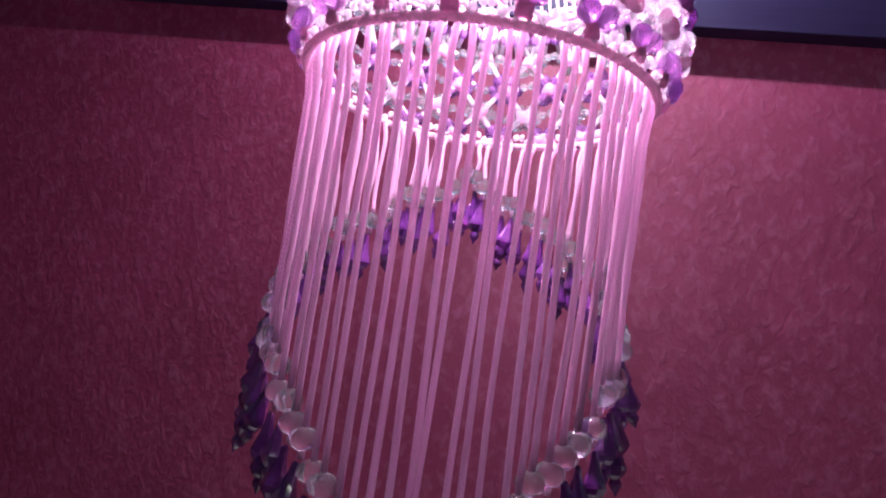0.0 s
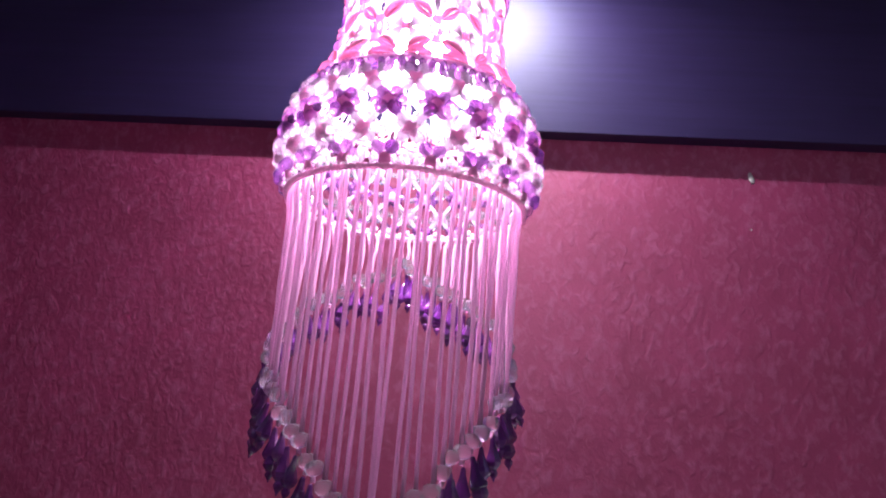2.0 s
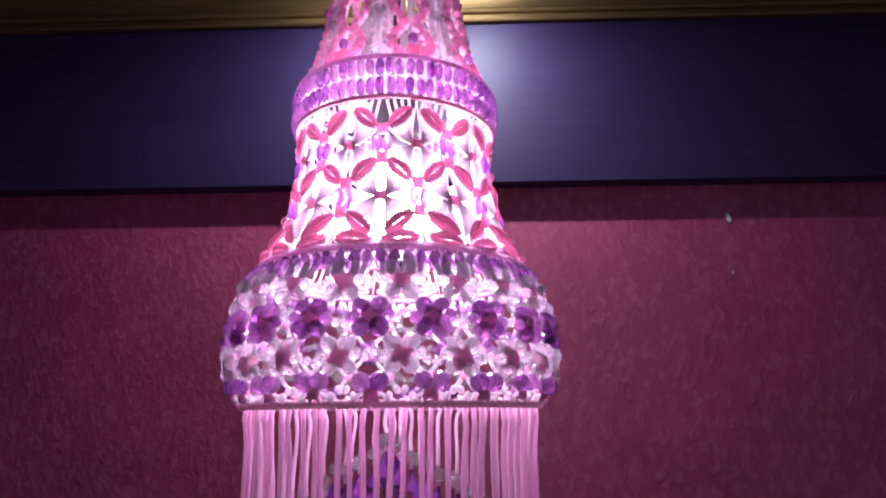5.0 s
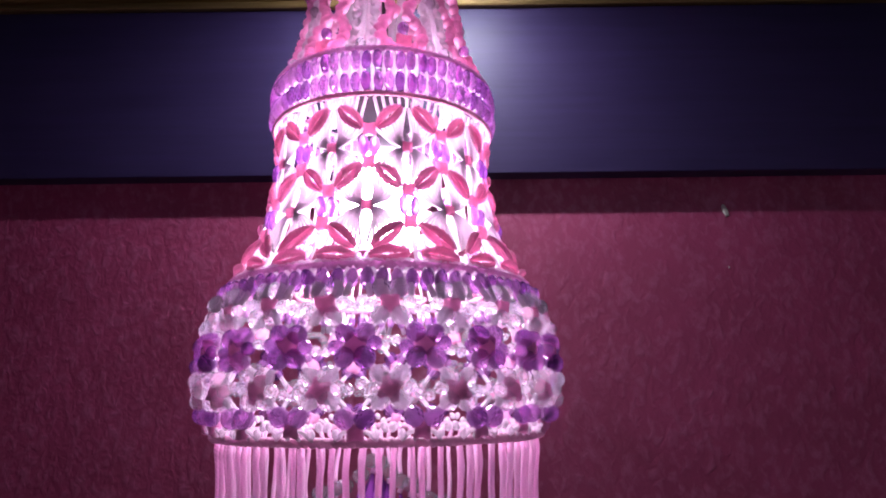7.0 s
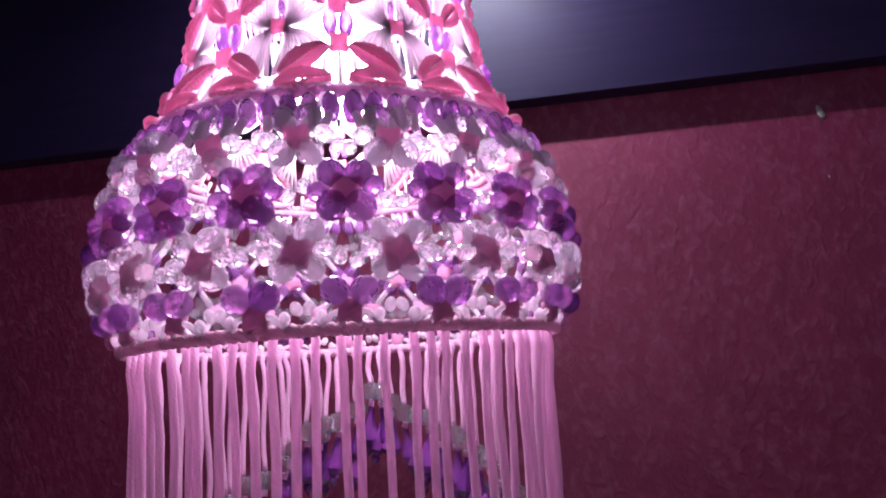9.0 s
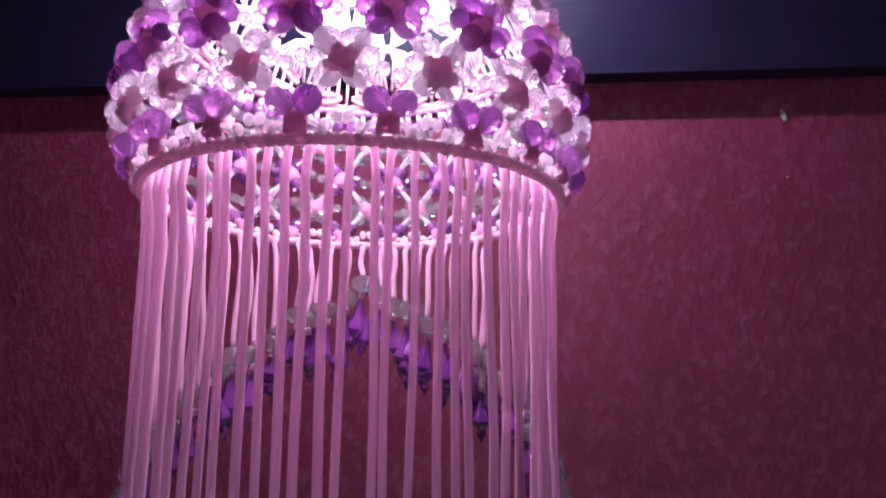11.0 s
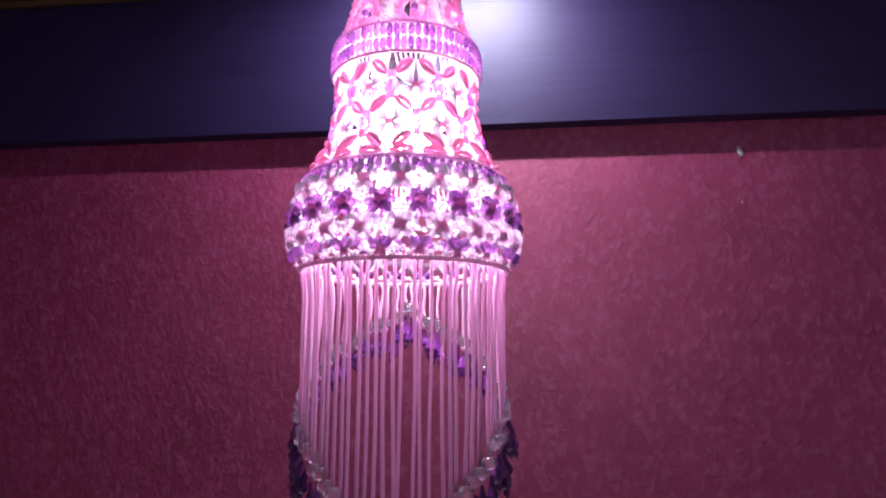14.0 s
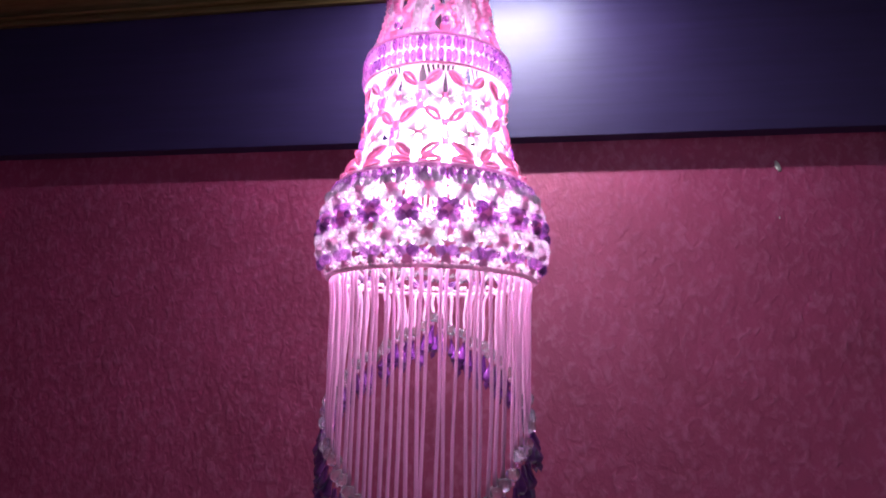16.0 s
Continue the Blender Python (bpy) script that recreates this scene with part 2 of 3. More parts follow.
structure("floor", slab(-2.76, 2.76, -1.86, WALL + 0.16, -0.12, 0), M["floor"], "unseen plain grey stone floor, made pale to bounce light", "floor")
structure("ceiling", slab(-2.76, 2.76, -1.86, WALL + 0.16, CEIL, CEIL + 0.12), M["ceiling"], "dull teal painted ceiling", "ceiling")
structure("trim_panel", slab(-2.596, 2.596, FACE, WALL - 0.0005, EDGE, GOLD + 0.03, 0.002), M["panel"],
          "dark violet glossy laminate panel along the wall top", "panel")


def cornice():
    """Gilded crown moulding: a stepped and hollowed profile run along the wall."""
    prof = [(0.0, 0.0), (0.012, 0.0), (0.014, 0.004), (0.014, 0.010), (0.009, 0.013), (0.009, 0.018), (0.017, 0.020), (0.020, 0.025), (0.019, 0.031),
            (0.013, 0.034), (0.014, 0.044), (0.018, 0.054), (0.025, 0.063), (0.034, 0.069), (0.040, 0.071), (0.040, 0.076), (0.047, 0.078), (0.050, CEIL - GOLD), (0.0, CEIL - GOLD)]
    bm = bmesh.new()
    ends = []
    for x in (-2.594, 2.594):
        ends.append([bm.verts.new((x, FACE - 0.0004 - p, GOLD + h - 0.0004)) for p, h in prof])
    for i in range(len(prof)):
        j = (i + 1) % len(prof)
        bm.faces.new((ends[0][i], ends[0][j], ends[1][j], ends[1][i]))
    bm.faces.new(ends[0][::-1])
    bm.faces.new(ends[1])
    bmesh.ops.recalc_face_normals(bm, faces=bm.faces[:])
    return bm


structure("trim_cornice", cornice(), M["gold"], "gilded stepped crown moulding under the ceiling", "moulding")


def tube_light(x, y, half, glass, label):
    """Batten with a lit tube, fixed to the ceiling."""
    t = empty("tube_light", (x, y, CEIL), label, "tube light", "ceiling tube lights")
    part("batten", slab(-half - 0.010, half + 0.010, -0.034, 0.034, -0.020, -0.0005, 0.003), M["white_plastic"], t, "white batten")
    lit = as_mesh("tube", lathe([(0.003, -half - 0.002), (0.012, -half), (0.012, half), (0.003, half + 0.002)], 16), glass, True)
    share("tube", lit, t, pose(0, 0, -0.033, 0, 90, 0))["label"] = "glowing tube"
    cap = as_mesh("end_cap", lathe([(0.010, 0.0), (0.0135, 0.001), (0.0135, 0.006), (0.010, 0.008)], 16), M["white_plastic"], True)
    share("end_cap", cap, t, pose(half - 0.003, 0, -0.033, 0, 90, 0))
    share("end_cap", cap, t, pose(-half + 0.003, 0, -0.033, 0, -90, 0))
    return t


tube_light(-0.015, 0.632, 0.175, M["tube"], "short lit white tube lamp on the ceiling near the wall")
# unseen: glints on the drops suggest front light; tube form and place are assumed
tube_light(0.85, -1.15, 0.50, M["unseen_tube"], "unseen tube lamp added for the front light that glints suggest")


def lamp(name, kind, at, watt, colour, **more):
    d = bpy.data.lights.new(name, kind)
    d.energy, d.color = watt, colour
    for key, value in more.items():
        setattr(d, key, value)
    ob = new(name, d)
    ob.location = at
    return ob


# the light of each tube leaves from just below its glass
lamp("tube_glow", "AREA", (-0.015, 0.632, CEIL - 0.047), TUBE_WATT, (0.90, 0.93, 1.0), shape="RECTANGLE", size=0.35, size_y=0.02)
# front light of the added, unseen tube
lamp("tube_glow", "AREA", (0.85, -1.15, CEIL - 0.047), ROOM_WATT, (0.90, 0.93, 1.0), shape="RECTANGLE", size=1.0, size_y=0.02)


def wall_chip(x, z, size, lean, label):
    """A small flake of bare plaster, or a bent pin, that stands off the paper."""
    bm = bmesh.new()
    bmesh.ops.create_icosphere(bm, subdivisions=2, radius=1)
    for v in bm.verts:
        k = 1 + 0.35 * noise.noise(v.co * 1.7 + Vector((x * 9, 0, z * 9)))
        v.co = Vector((v.co.x * size * 0.42 * k, v.co.y * 0.0016, v.co.z * size * k))
    ob = part("plaster_chip", bm, M["chip"], None, "", True)
    ob.matrix_local = pose(x, WALL - 0.0010, z, 0, lean, 0)
    return tagged(ob, label, "wall chip")


wall_chip(0.633, Z0 + 0.400, 0.0140, -20, "small pale chip of plaster on the red wallpaper")
wall_chip(0.629, Z0 + 0.279, 0.0030, 0, "tiny pale fleck on the red wallpaper")


# ---- the hanging lamp ----
N = 20               # flowers round the belt
PITCH = 2 * math.pi / N
STRANDS = 78

shade_lamp = empty("pendant_lamp", (0.0015, 0, Z0), "lit pink macrame pendant lamp with purple beads and slanting fringe", "pendant lamp")
shade_lamp.rotation_euler = (0, 0, TWIST)


def wrapped_ring(name, r, z, thick, material, label, turns):
    """A wire ring wound closely with cord."""
    n = turns * 4
    pts = [on_ring(2 * math.pi * i / n, r + 0.0004 * math.sin(3.1 * i), z + 0.0004 * math.sin(1.7 * i)) for i in range(n)]
    me = tubes([pts], lambda f: thick * (1.0 + 0.07 * math.sin(f * turns * 2 * math.pi)), 8, True)
    return mesh_part(name, me, material, shade_lamp, label, True)


# profile of the belt: rows of flowers (radius, height)
ROW = {"D": (0.1072, 0.0068), "C": (0.1132, 0.0262), "B": (0.1128, 0.0478), "A": (0.1078, 0.0695), "top": (0.0985, 0.0920), "low": (0.1038, 0.0)}


def bead_mesh(name, width, length, material, sides=8):
    """A moulded bead with diamond facets and a hole along its z."""
    bm = bmesh.new()
    rows, rings = 7, []
    for i in range(rows):
        t = -math.pi / 2 + math.pi * (i + 0.42) / (rows - 0.16)
        r = max(0.20, math.cos(t)) * width / 2
        rings.append([bm.verts.new((r * math.cos(2 * math.pi * (k + 0.5 * (i % 2)) / sides), r * math.sin(2 * math.pi * (k + 0.5 * (i % 2)) / sides), math.sin(t) * length / 2)) for k in range(sides)])
    for i, (a, b) in enumerate(zip(rings, rings[1:])):
        for k in range(sides):
            l = (k + 1) % sides
            if i % 2:
                bm.faces.new((a[k], b[l], b[k]))
                bm.faces.new((a[k], a[l], b[l]))
            else:
                bm.faces.new((a[k], a[l], b[k]))
                bm.faces.new((a[l], b[l], b[k]))
    bm.faces.new(rings[0][::-1])
    bm.faces.new(rings[-1])
    return as_mesh(name, bm, material)


def knot_mesh(name, size, material):
    """A square knot: a rounded pillow with the ridges of crossing turns of cord."""
    bm = bmesh.new()
    bmesh.ops.create_cube(bm, size=2)
    bmesh.ops.subdivide_edges(bm, edges=bm.edges[:], cuts=4, use_grid_fill=True)
    for v in bm.verts:
        d = v.co.normalized()
        q = (abs(d.x) ** 2.3 + abs(d.y) ** 2.3 + abs(d.z) ** 2.3) ** (-1 / 2.3)
        x, y, z = d * q
        ridge = 1.0 + 0.13 * math.cos(6.5 * z) * math.cos(2.2 * x) - 0.10 * abs(x) ** 3
        lobe = 1.02 - 0.20 * math.cos(4 * math.atan2(z, x)) * (abs(x) + abs(z) > 0.3)
        v.co = (x * lobe * size * 0.50 * (1 + 0.10 * math.cos(6.5 * z)), y * size * 0.34 * ridge * (1 + 0.12 * math.sin(9 * x + 5 * z)), z * lobe * size * 0.50)
    return as_mesh(name, bm, material, True)


def between(a, b, f):
    return Vector(a).lerp(Vector(b), f)


def along(p, q, f, lift):
    """Pose of a bead threaded on the cord from p to q, at the fraction f, lifted outward."""
    c = between(p, q, f)
    out = Vector((c.x, c.y, 0)).normalized()
    z = (Vector(q) - Vector(p)).normalized()
    x = out.cross(z).normalized()
    y = z.cross(x)
    m = Matrix((x, y, z)).transposed().to_4x4()
    m.translation = c + out * lift
    return m


def belt():
    net = wrapped_ring("belt", ROW["top"][0], ROW["top"][1], 0.0024, M["mauve"], "knotted belt of bead flowers under a mauve wound ring", 150)
    clear = bead_mesh("clear_bead", 0.0108, 0.0108, M["frost"], 9)
    purple = bead_mesh("purple_bead", 0.0112, 0.0114, M["purple"], 9)
    small_clear = bead_mesh("small_clear_bead", 0.0078, 0.0078, M["frost"], 8)
    small_purple = bead_mesh("small_purple_bead", 0.0078, 0.0082, M["purple"], 8)
    tiny = bead_mesh("tiny_bead", 0.0058, 0.0062, M["frost"], 7)
    tall = bead_mesh("tall_bead", 0.0078, 0.0122, M["purple"], 7)
    knot = knot_mesh("knot", 0.0116, M["knot"])
    foot = knot_mesh("foot_knot", 0.0098, M["foot"])
    loop = bead_mesh("loop_knot", 0.0044, 0.0056, M["white"], 8)
    places, beads = {}, []
    for name, off in (("D", 0.5), ("C", 0.0), ("B", 0.5), ("A", 0.0)):
        r, z = ROW[name]
        for i in range(N):
            places[name, i] = on_ring((i + off) * PITCH, r, z + 0.0006 * math.sin(2.4 * i + r * 900))

    def cord_of(path, r=0.0018):
        mesh_part("cord", tubes([path], r, 5), M["white"], net, "", True)

    def link(p, q):
        mid = between(p, q, 0.5)
        inward = -Vector((mid.x, mid.y, 0)).normalized() * 0.0010
        cord_of([p, between(p, q, 0.3) + inward * 0.7, mid + inward, between(p, q, 0.7) + inward * 0.7, q])

    tint = {"A": clear, "B": purple, "C": clear, "D": purple}
    for up, low, shift in (("A", "B", (0, -1)), ("B", "C", (0, 1)), ("C", "D", (0, -1))):
        for i in range(N):
            p = places[up, i]
            for s in shift:
                q = places[low, (i + s) % N]
                link(p, q)
                beads.append((tint[up], along(p, q, 0.285, 0.0024)))
                beads.append((tint[low], along(p, q, 0.715, 0.0024)))
    # from the upper ring to the first flowers, and from the last flowers to the lower ring
    rt, zt = ROW["top"]
    rl, zl = ROW["low"]
    for i in range(N):
        a = i * PITCH
        top = places["A", i]
        for s in (-0.5, 0.5):
            q = on_ring(a + s * PITCH * 0.62, rt + 0.002, zt - 0.002)
            link(q, top)
            beads.append((clear, along(top, q, 0.42, 0.0022)))
        for k in range(4):
            b = a + (k - 1.5) * PITCH / 4
            beads.append((tall, facing(b, rt + 0.0042, zt - 0.0080, 0.10 * math.sin(5.1 * i + k), -0.35)))
            cord_of([on_ring(b, rt, zt), on_ring(b, rt + 0.0035, zt - 0.008), on_ring(b * 0.5 + (a + (0.5 if k > 1 else -0.5) * PITCH * 0.5) * 0.5, 0.1085, zt - 0.018)])
        d = places["D", i]
        b = (i + 0.5) * PITCH
        for s in (-1.5, -0.5, 0.5, 1.5):
            cord_of([d, on_ring(b + s * PITCH * 0.13, rl + 0.0035, zl + 0.005), on_ring(b + s * PITCH * 0.22, rl + 0.001, zl + 0.0005)], 0.0013)
        # loops of the cords round the lower ring, between the last flowers
        for k in range(4):
            c = a + (k - 1.5) * PITCH * 0.13
            share("knot", loop, net, facing(c, rl + 0.0022, 0.0042 + 0.0035 * (k in (1, 2)), 0.6 * math.sin(4 * i + 2 * k)))
    for k, (me, m) in enumerate(beads):
        # each bead sits a little askew on its cord
        share("bead", me, net, m @ Matrix.Rotation(1.7 * k, 4, "Z") @ Matrix.Rotation(0.22 * math.sin(2.9 * k), 4, "X") @ Matrix.Scale(1 + 0.06 * math.sin(5.3 * k), 4))
    for (name, i), p in places.items():
        a = math.atan2(p.x, -p.y)
        r = math.hypot(p.x, p.y)
        me = foot if name == "D" else knot
        # a small bead on either side fills the flower out
        if name != "D":
            for side in (-1, 1):
                share("bead", small_clear if name in "AC" else small_purple, net, facing(a + side * 0.0098 / r, r + 0.0016, p.z + 0.0012 * math.sin(3.3 * i + side), math.pi / 2 + 0.25 * math.sin(5 * i + side), 0.2 * side))
                # tiny clear spacers where the links cross behind the flower
                share("bead", tiny, net, facing(a + side * 0.0148 / r, r - 0.0012, p.z + 0.0030 * math.sin(2.1 * i + 4 * side), 0.5 * side))
        share("knot", me, net, facing(a, r, p.z - (0.0008 if name == "D" else 0), 0.30 * math.sin(3 * i + r * 700), 0.15 if name in "CD" else -0.15) @ Matrix.Scale(1 + 0.10 * math.sin(7.1 * i + r * 500), 4))


wrapped_ring("lower_ring", ROW["low"][0], 0, 0.0025, M["dusk"], "dusky pink cord-wound ring", 150)
belt()


# ---- the fringe ----
def fringe():
    rnd = random.Random(7)
    # fluted clear bead, wider than tall
    prof = [(max(0.24, math.cos(t) ** 0.7) * 0.0062, math.sin(t) * 0.0054) for t in [-1.42 + 2.84 * k / 8 for k in range(9)]]
    clear = as_mesh("end_bead", lathe(prof, 27, lambda a, s: 1.0 + 0.11 * math.cos(9 * a)), M["clear"], True)
    # a faceted drop that swells to a sharp girdle and ends in a small finial
    drop = as_mesh("drop", lathe([(0.0010, 0.0), (0.0018, -0.0012), (0.0023, -0.0055), (0.0039, -0.0115), (0.0060, -0.0170), (0.0064, -0.0192), (0.0048, -0.0222), (0.0024, -0.0246), (0.0034, -0.0266), (0.0031, -0.0286), (0.0013, -0.0312), (0.0003, -0.0338)], 12, lambda a, s: 1 + 0.05 * math.cos(6 * a)), M["drop"])
    tie = knot_mesh("tie_knot", 0.0042, M["pink"])
    lowest = 0.0
    for i in range(STRANDS):
        a = 2 * math.pi * (i + 0.5 + rnd.uniform(-0.30, 0.30)) / STRANDS
        drift = rnd.gauss(0, 0.007) + (rnd.choice((-1, 1)) * rnd.uniform(0.04, 0.09) if rnd.random() < 0.10 else 0)
        turn = abs((a - lowest + math.pi) % (2 * math.pi) - math.pi) / math.pi
        zend = -0.262 + 0.240 * turn ** 0.76 + rnd.uniform(-0.006, 0.006)
        r0 = 0.0996
        pts, n = [], 16
        ph, amp = rnd.uniform(0, 6.28), rnd.uniform(0.0003, 0.0010)
        for k in range(n + 1):
            f = k / n
            bend = 0.012 * (1 - math.exp(-f * abs(zend) / 0.012)) * 0.10
            pts.append(on_ring(a + drift * f + (amp * math.sin(ph + 7 * f) + 0.0022 * math.sin(ph * 3) * math.exp(-f * 9) * math.sin(min(1, f * 6) * math.pi)) / r0, r0 - bend + 0.0016 * math.sin(min(1.0, f * 7) * math.pi) + amp * math.cos(ph + 5 * f) + rnd.uniform(-0.0002, 0.0002), 0.0005 + (zend - 0.0005) * f))
        me = tubes([pts], 0.00172 * rnd.uniform(0.9, 1.1), 7)
        s = mesh_part("fringe_strand", me, M["pink"], shade_lamp, "", True)
        ea = a + drift
        share("bead", clear, s, facing(ea, r0 - 0.001, zend - 0.005, rnd.uniform(-0.3, 0.3), rnd.uniform(-0.2, 0.2)))
        share("knot", tie, s, facing(ea, r0 - 0.001, zend - 0.0125, rnd.uniform(-0.4, 0.4)))
        lean, spin = rnd.uniform(-0.10, 0.30), rnd.uniform(0, 6.28)
        share("drop", drop, s, facing(ea, r0 + 0.001, zend - 0.0150, rnd.uniform(-0.25, 0.25), lean) @ Matrix.Rotation(spin, 4, "Z") @ Matrix.Scale(rnd.uniform(0.85, 1.05), 4))
        if rnd.random() < 0.40:
            # a second drop tied a little higher or lower on the same strand
            share("drop", drop, s, facing(ea + rnd.uniform(-0.05, 0.05), r0 + 0.003, zend - 0.020 - rnd.uniform(-0.004, 0.008), rnd.uniform(-0.25, 0.25), lean) @ Matrix.Rotation(spin, 4, "Z") @ Matrix.Scale(rnd.uniform(0.8, 1.0), 4))


fringe()


# ---- the netted waist with its honeycomb of knotted leaves ----
H = 10


def waist_radius(z):
    """Radius of the waist at a height: flared where it meets the belt."""
    prof = ((0.093, 0.0972), (0.098, 0.0940), (0.105, 0.0905), (0.1155, 0.0838), (0.1305, 0.0786), (0.1455, 0.0750), (0.170, 0.0712), (0.205, 0.0718))
    for (za, ra), (zb, rb) in zip(prof, prof[1:]):
        if z <= zb:
            return ra + (rb - ra) * (z - za) / (zb - za)
    return prof[-1][1]


def skin(angle, z, lift=0.0):
    return on_ring(angle, waist_radius(z) + lift, z)


def waist():
    w = 2 * math.pi / H
    start = radians(9.0)
    top, v1a, v1b, v2a, v2b, low = 0.198, 0.181, 0.160, 0.142, 0.121, 0.102
    net = wrapped_ring("waist", 0.0968, 0.0952, 0.0013, M["white"], "white netted waist with rose leaf knots, lit from within", 120)
    leaves, beads, knots = [], [], []

    def cord_of(path):
        mesh_part("cord", tubes([path], 0.00110, 5), M["white"], net, "", True)

    def leaf(a0, z0, a1, z1):
        leaves.append((a0 + 0.09 * (a1 - a0), z0 + 0.09 * (z1 - z0), a1 - 0.09 * (a1 - a0), z1 - 0.09 * (z1 - z0)))

    for i in range(H):
        a = start + i * w
        # a row of hexagons with their apex at a, and a second one below, half a step on
        for s in (-1, 1):
            leaf(a + s * 0.03, top, a + s * (w / 2 - 0.04), v1a)
            leaf(a + s * (w / 2 - 0.04), v1b, a + s * 0.04, v2a)
            leaf(a + s * 0.04, v2b, a + s * (w / 2 - 0.03), low)
            # flat leaves along the belt's ring
            leaf(a + s * 0.01, 0.1005, a + s * 0.30, 0.0975)
        beads.append((a + w / 2, v1a, v1b))
        beads.append((a, v2a, v2b))
        for c, zc in ((a, 0.170), (a + w / 2, 0.131)):
            knots.append((c, zc))
            # the white cords that run through the hexagon's middle knot
            for s in (-1, 1):
                for k in range(8):
                    f = (k + 0.5) / 8
                    e = c + s * f * w * 0.47
                    zu, zl = zc + 0.027 - 0.015 * f, zc - 0.027 + 0.015 * f
                    near = c + s * (0.045 + f * 0.10)
                    cord_of([skin(e, zu), skin(near, zc + 0.009 - 0.006 * f, 0.0012), skin(c + s * 0.03, zc, 0.0016), skin(near, zc - 0.009 + 0.006 * f, 0.0012), skin(e, zl)])
        for k in range(9):
            b = a + (k - 4) * w / 9
            cord_of([skin(b, 0.2025), skin(b * 0.8 + a * 0.2, 0.197 - 0.012 * abs(k - 4) / 4 * 0.9)])
            cord_of([skin(b, low + 0.014 * (1 - abs(k - 4) / 4)), on_ring(b, 0.0965, 0.0950)])
    for a0, z0, a1, z1 in leaves:
        p, q = skin(a0, z0, 0.0012), skin(a1, z1, 0.0012)
        mid = between(p, q, 0.5)
        out = Vector((mid.x, mid.y, 0)).normalized()
        side = out.cross((q - p).normalized())
        for s in (-1, 1):
            half = [between(p, q, f / 14) + out * 0.0018 * math.sin(math.pi * f / 14) + side * s * (0.0006 + 0.0023 * math.sin(math.pi * f / 14)) for f in range(15)]
            me = tubes([half], lambda f: 0.0011 + 0.0014 * math.sin(math.pi * min(1, max(0, f))) ** 0.7 * (1 + 0.2 * math.cos(f * 50)), 6)
            mesh_part("leaf_knot", me, M["rose"], net, "", True)
    tall = bead_mesh("tall_bead", 0.0070, 0.0132, M["deep"], 7)
    tie = knot_mesh("tie", 0.0086, M["rose"])
    star = knot_mesh("star_knot", 0.0068, M["rose"])
    for a, zu, zl in beads:
        zm = (zu + zl) / 2
        share("bead", tall, net, facing(a - 0.043, waist_radius(zm) + 0.0015, zm + 0.0005, 0.05))
        share("bead", tall, net, facing(a + 0.043, waist_radius(zm) + 0.0015, zm - 0.0005, -0.05))
        share("knot", tie, net, facing(a, waist_radius(zu) + 0.001, zu))
        share("knot", tie, net, facing(a, waist_radius(zl) + 0.001, zl))
    for a, z in knots:
        share("knot", star, net, facing(a, waist_radius(z) + 0.003, z))


waist()


# ---- the beaded band ----
def band():
    net = wrapped_ring("band", 0.0764, 0.2330, 0.0019, M["mauve"], "narrow band of upright lilac beads under a mauve ring", 120)
    wrapped_ring("band_low_ring", 0.0760, 0.2030, 0.0016, M["blush"], "rose cord-wound ring", 120)
    count = 70
    step = 2 * math.pi / count
    for i in range(count):
        b = (i + 0.5) * step
        mesh_part("cord", tubes([[on_ring(b, 0.0752, 0.2335), on_ring(b, 0.0766, 0.226), on_ring(b, 0.0754, 0.218), on_ring(b, 0.0766, 0.210), on_ring(b, 0.0752, 0.2025)]], 0.0013, 5), M["white"], net, "", True)
    one = bead_mesh("lilac_bead", 0.0068, 0.0132, M["lilac"], 7)
    two = bead_mesh("purple_bead", 0.0068, 0.0132, M["purple"], 7)
    rnd = random.Random(3)
    for i in range(count):
        for z in (0.2110, 0.2250):
            share("bead", two if rnd.random() < 0.36 else one, net, facing(i * step + rnd.uniform(-0.008, 0.008), 0.0772, z + rnd.uniform(-0.0006, 0.0006), rnd.uniform(-0.08, 0.08)))


band()


# ---- the crown: braided cords gathered to the top ----
def crown_radius(z):
    f = (z - 0.234) / 0.30
    return 0.0500 * max(0.0, 1 - f) ** 0.8 + 0.012 + 0.011 * math.exp(-f * 16)


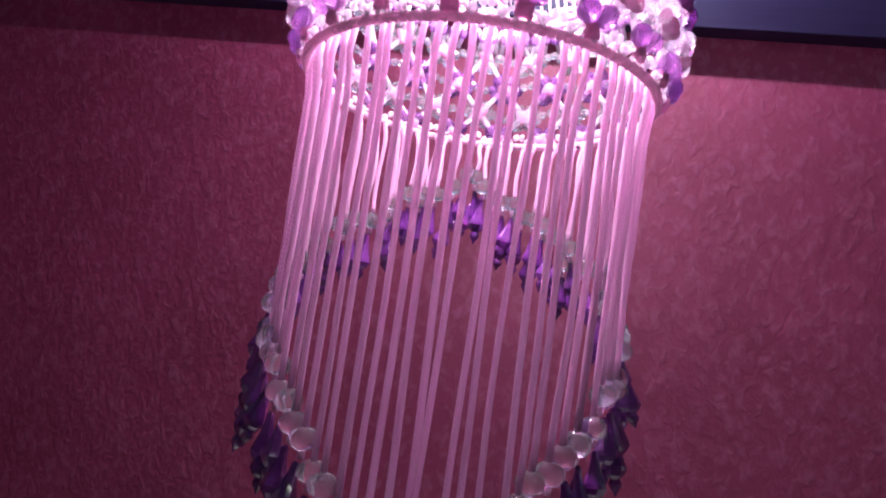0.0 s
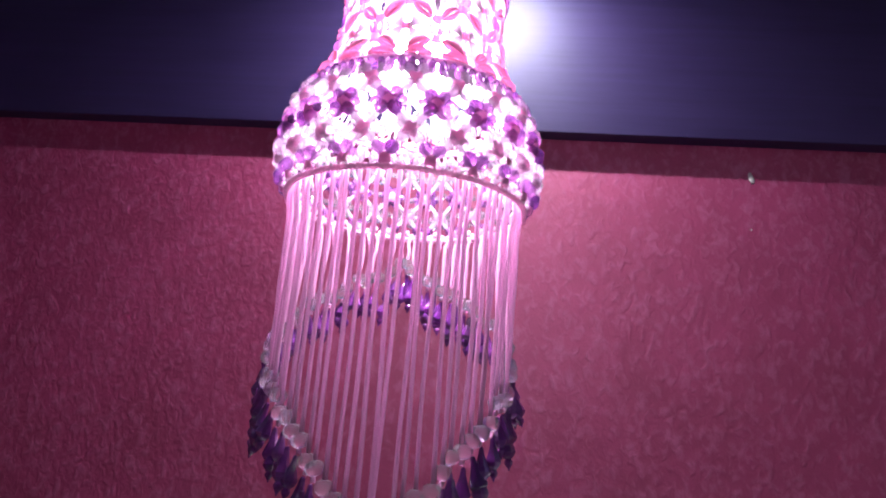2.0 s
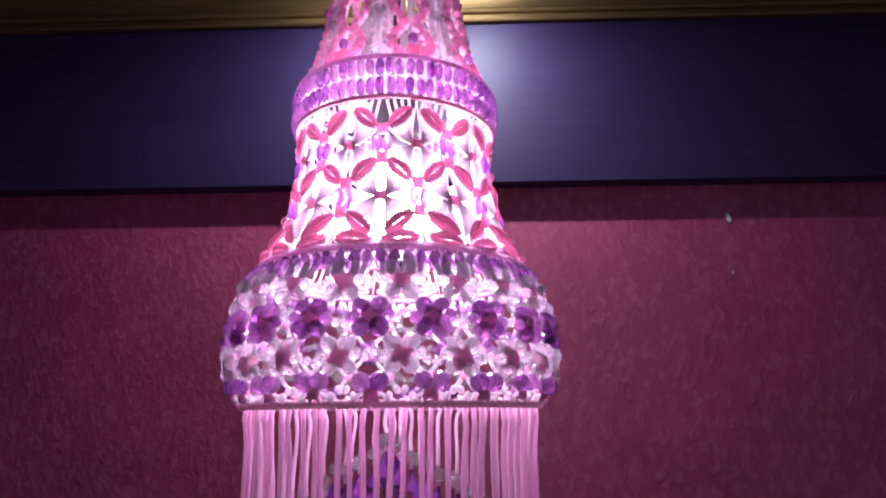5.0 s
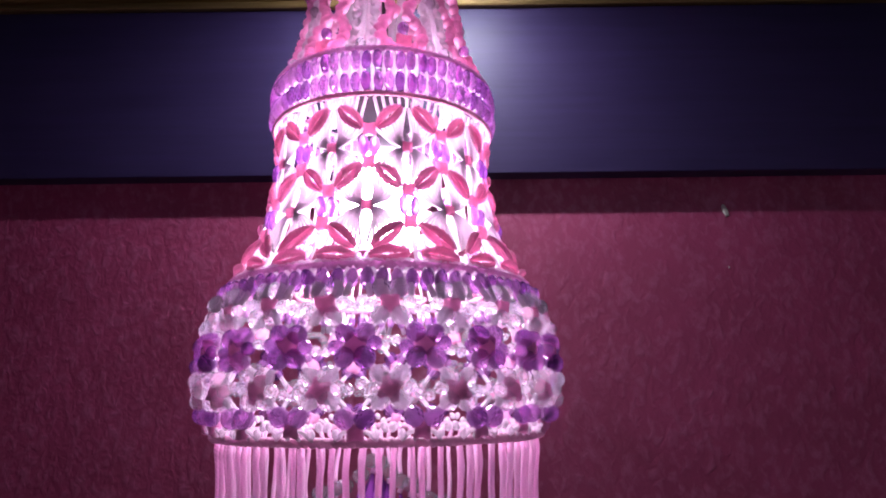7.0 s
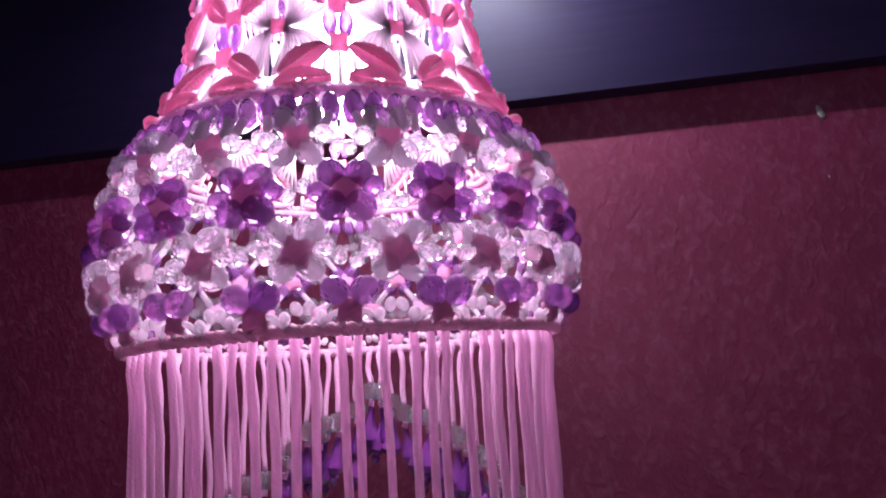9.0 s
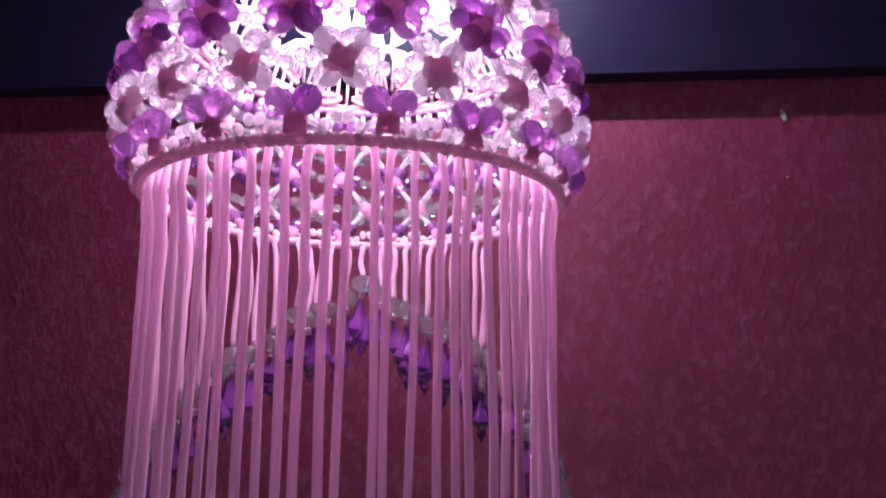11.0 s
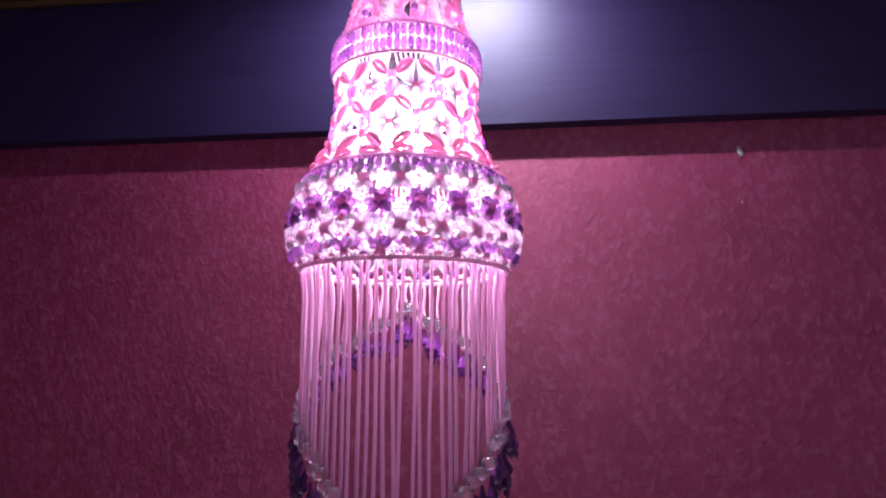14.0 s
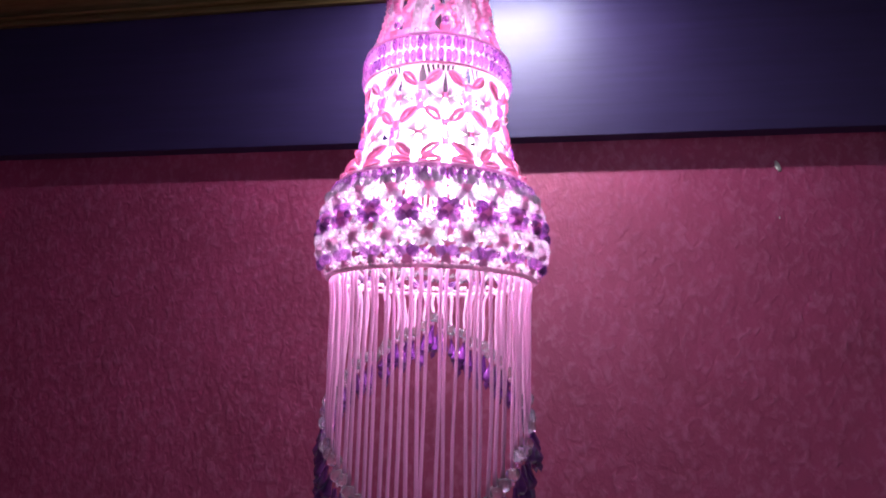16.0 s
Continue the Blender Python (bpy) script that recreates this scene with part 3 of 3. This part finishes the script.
def crown():
    C = 8
    w = 2 * math.pi / C
    me = tubes([[on_ring(2 * math.pi * k / 40, 0.0165, 0.522) for k in range(40)]], 0.0040, 8, True)
    top = mesh_part("crown", me, M["mauve"], shade_lamp, "braided rose and pale cords gathered in a ring", True)
    dot = bead_mesh("dot_bead", 0.0078, 0.0084, M["purple"], 8)
    puff = knot_mesh("puff_knot", 0.0115, M["rose"])
    clear = bead_mesh("rim_bead", 0.0074, 0.0074, M["clear"], 8)
    for i in range(C):
        a = i * w + radians(8)
        for s in (-1, 1):
            braid, edge, mid = [], [], []
            for k in range(181):
                f = k / 180
                z = 0.2345 + 0.287 * f
                spread = 0.050 + 0.165 * abs(math.sin(math.pi * f * 7.6 + 0.12))
                r = crown_radius(z)
                zig = 0.022 * math.sin(f * 260)
                braid.append(on_ring(a + s * spread + zig, r + 0.0008, z))
                edge.append(on_ring(a + s * (0.285 + 0.02 * math.sin(f * 210)), r - 0.0012, z))
                mid.append(on_ring(a + s * w * 0.5 * (0.80 + 0.1 * math.sin(f * 9)), r - 0.004, z))
            mesh_part("braid", tubes([braid], lambda f: 0.0034 * (1 + 0.30 * math.cos(f * 260 + 1)) * (1 - 0.3 * f), 7), M["braid"], top, "", True)
            mesh_part("edge_cord", tubes([edge], lambda f: 0.0026 * (1 + 0.34 * math.cos(f * 210)) * (1 - 0.3 * f), 6), M["white"], top, "", True)
            mesh_part("inner_cord", tubes([mid], lambda f: 0.0034 * (1 - 0.3 * f), 6), M["white"], top, "", True)
        share("knot", puff, top, facing(a, crown_radius(0.242) + 0.001, 0.242))
        share("bead", dot, top, facing(a, crown_radius(0.254) + 0.003, 0.254))
        share("bead", dot, top, facing(a, crown_radius(0.307) + 0.003, 0.307))
        share("bead", clear, top, facing(a + w / 2, crown_radius(0.239) + 0.0015, 0.2395))
        share("bead", clear, top, facing(a + w / 2, crown_radius(0.284) + 0.001, 0.284))


crown()


# ---- bulb, holder and flex ----
def bulb():
    body = lathe([(0.004, -0.034), (0.016, -0.031), (0.025, -0.023), (0.029, -0.010), (0.029, 0.002), (0.024, 0.017), (0.016, 0.028), (0.0135, 0.034)], 24)
    b = as_mesh("bulb", body, M["bulb"], True)
    share("bulb", b, shade_lamp, pose(0, 0, 0.158))["label"] = "lit white bulb"
    h = as_mesh("bulb_holder", lathe([(0.0140, 0.190), (0.0185, 0.192), (0.0190, 0.205), (0.0165, 0.208), (0.0200, 0.212), (0.0195, 0.238), (0.0120, 0.252), (0.0050, 0.258)], 24), M["holder"], True)
    share("bulb_holder", h, shade_lamp, pose(0, 0, 0))["label"] = "black bulb holder"
    mesh_part("flex", tubes([[(0, 0, 0.256), (0.001, 0.001, 0.4), (0, 0.001, 0.6), (0.0005, 0, CEIL - Z0 - 0.024)]], 0.0028, 8), M["holder"], shade_lamp, "black flex", True)
    r = as_mesh("ceiling_rose", lathe([(0.010, CEIL - Z0 - 0.026), (0.030, CEIL - Z0 - 0.020), (0.038, CEIL - Z0 - 0.006), (0.038, CEIL - Z0 - 0.0008)], 28), M["white_plastic"], True)
    share("ceiling_rose", r, shade_lamp, pose(0, 0, 0))["label"] = "white ceiling rose"


bulb()
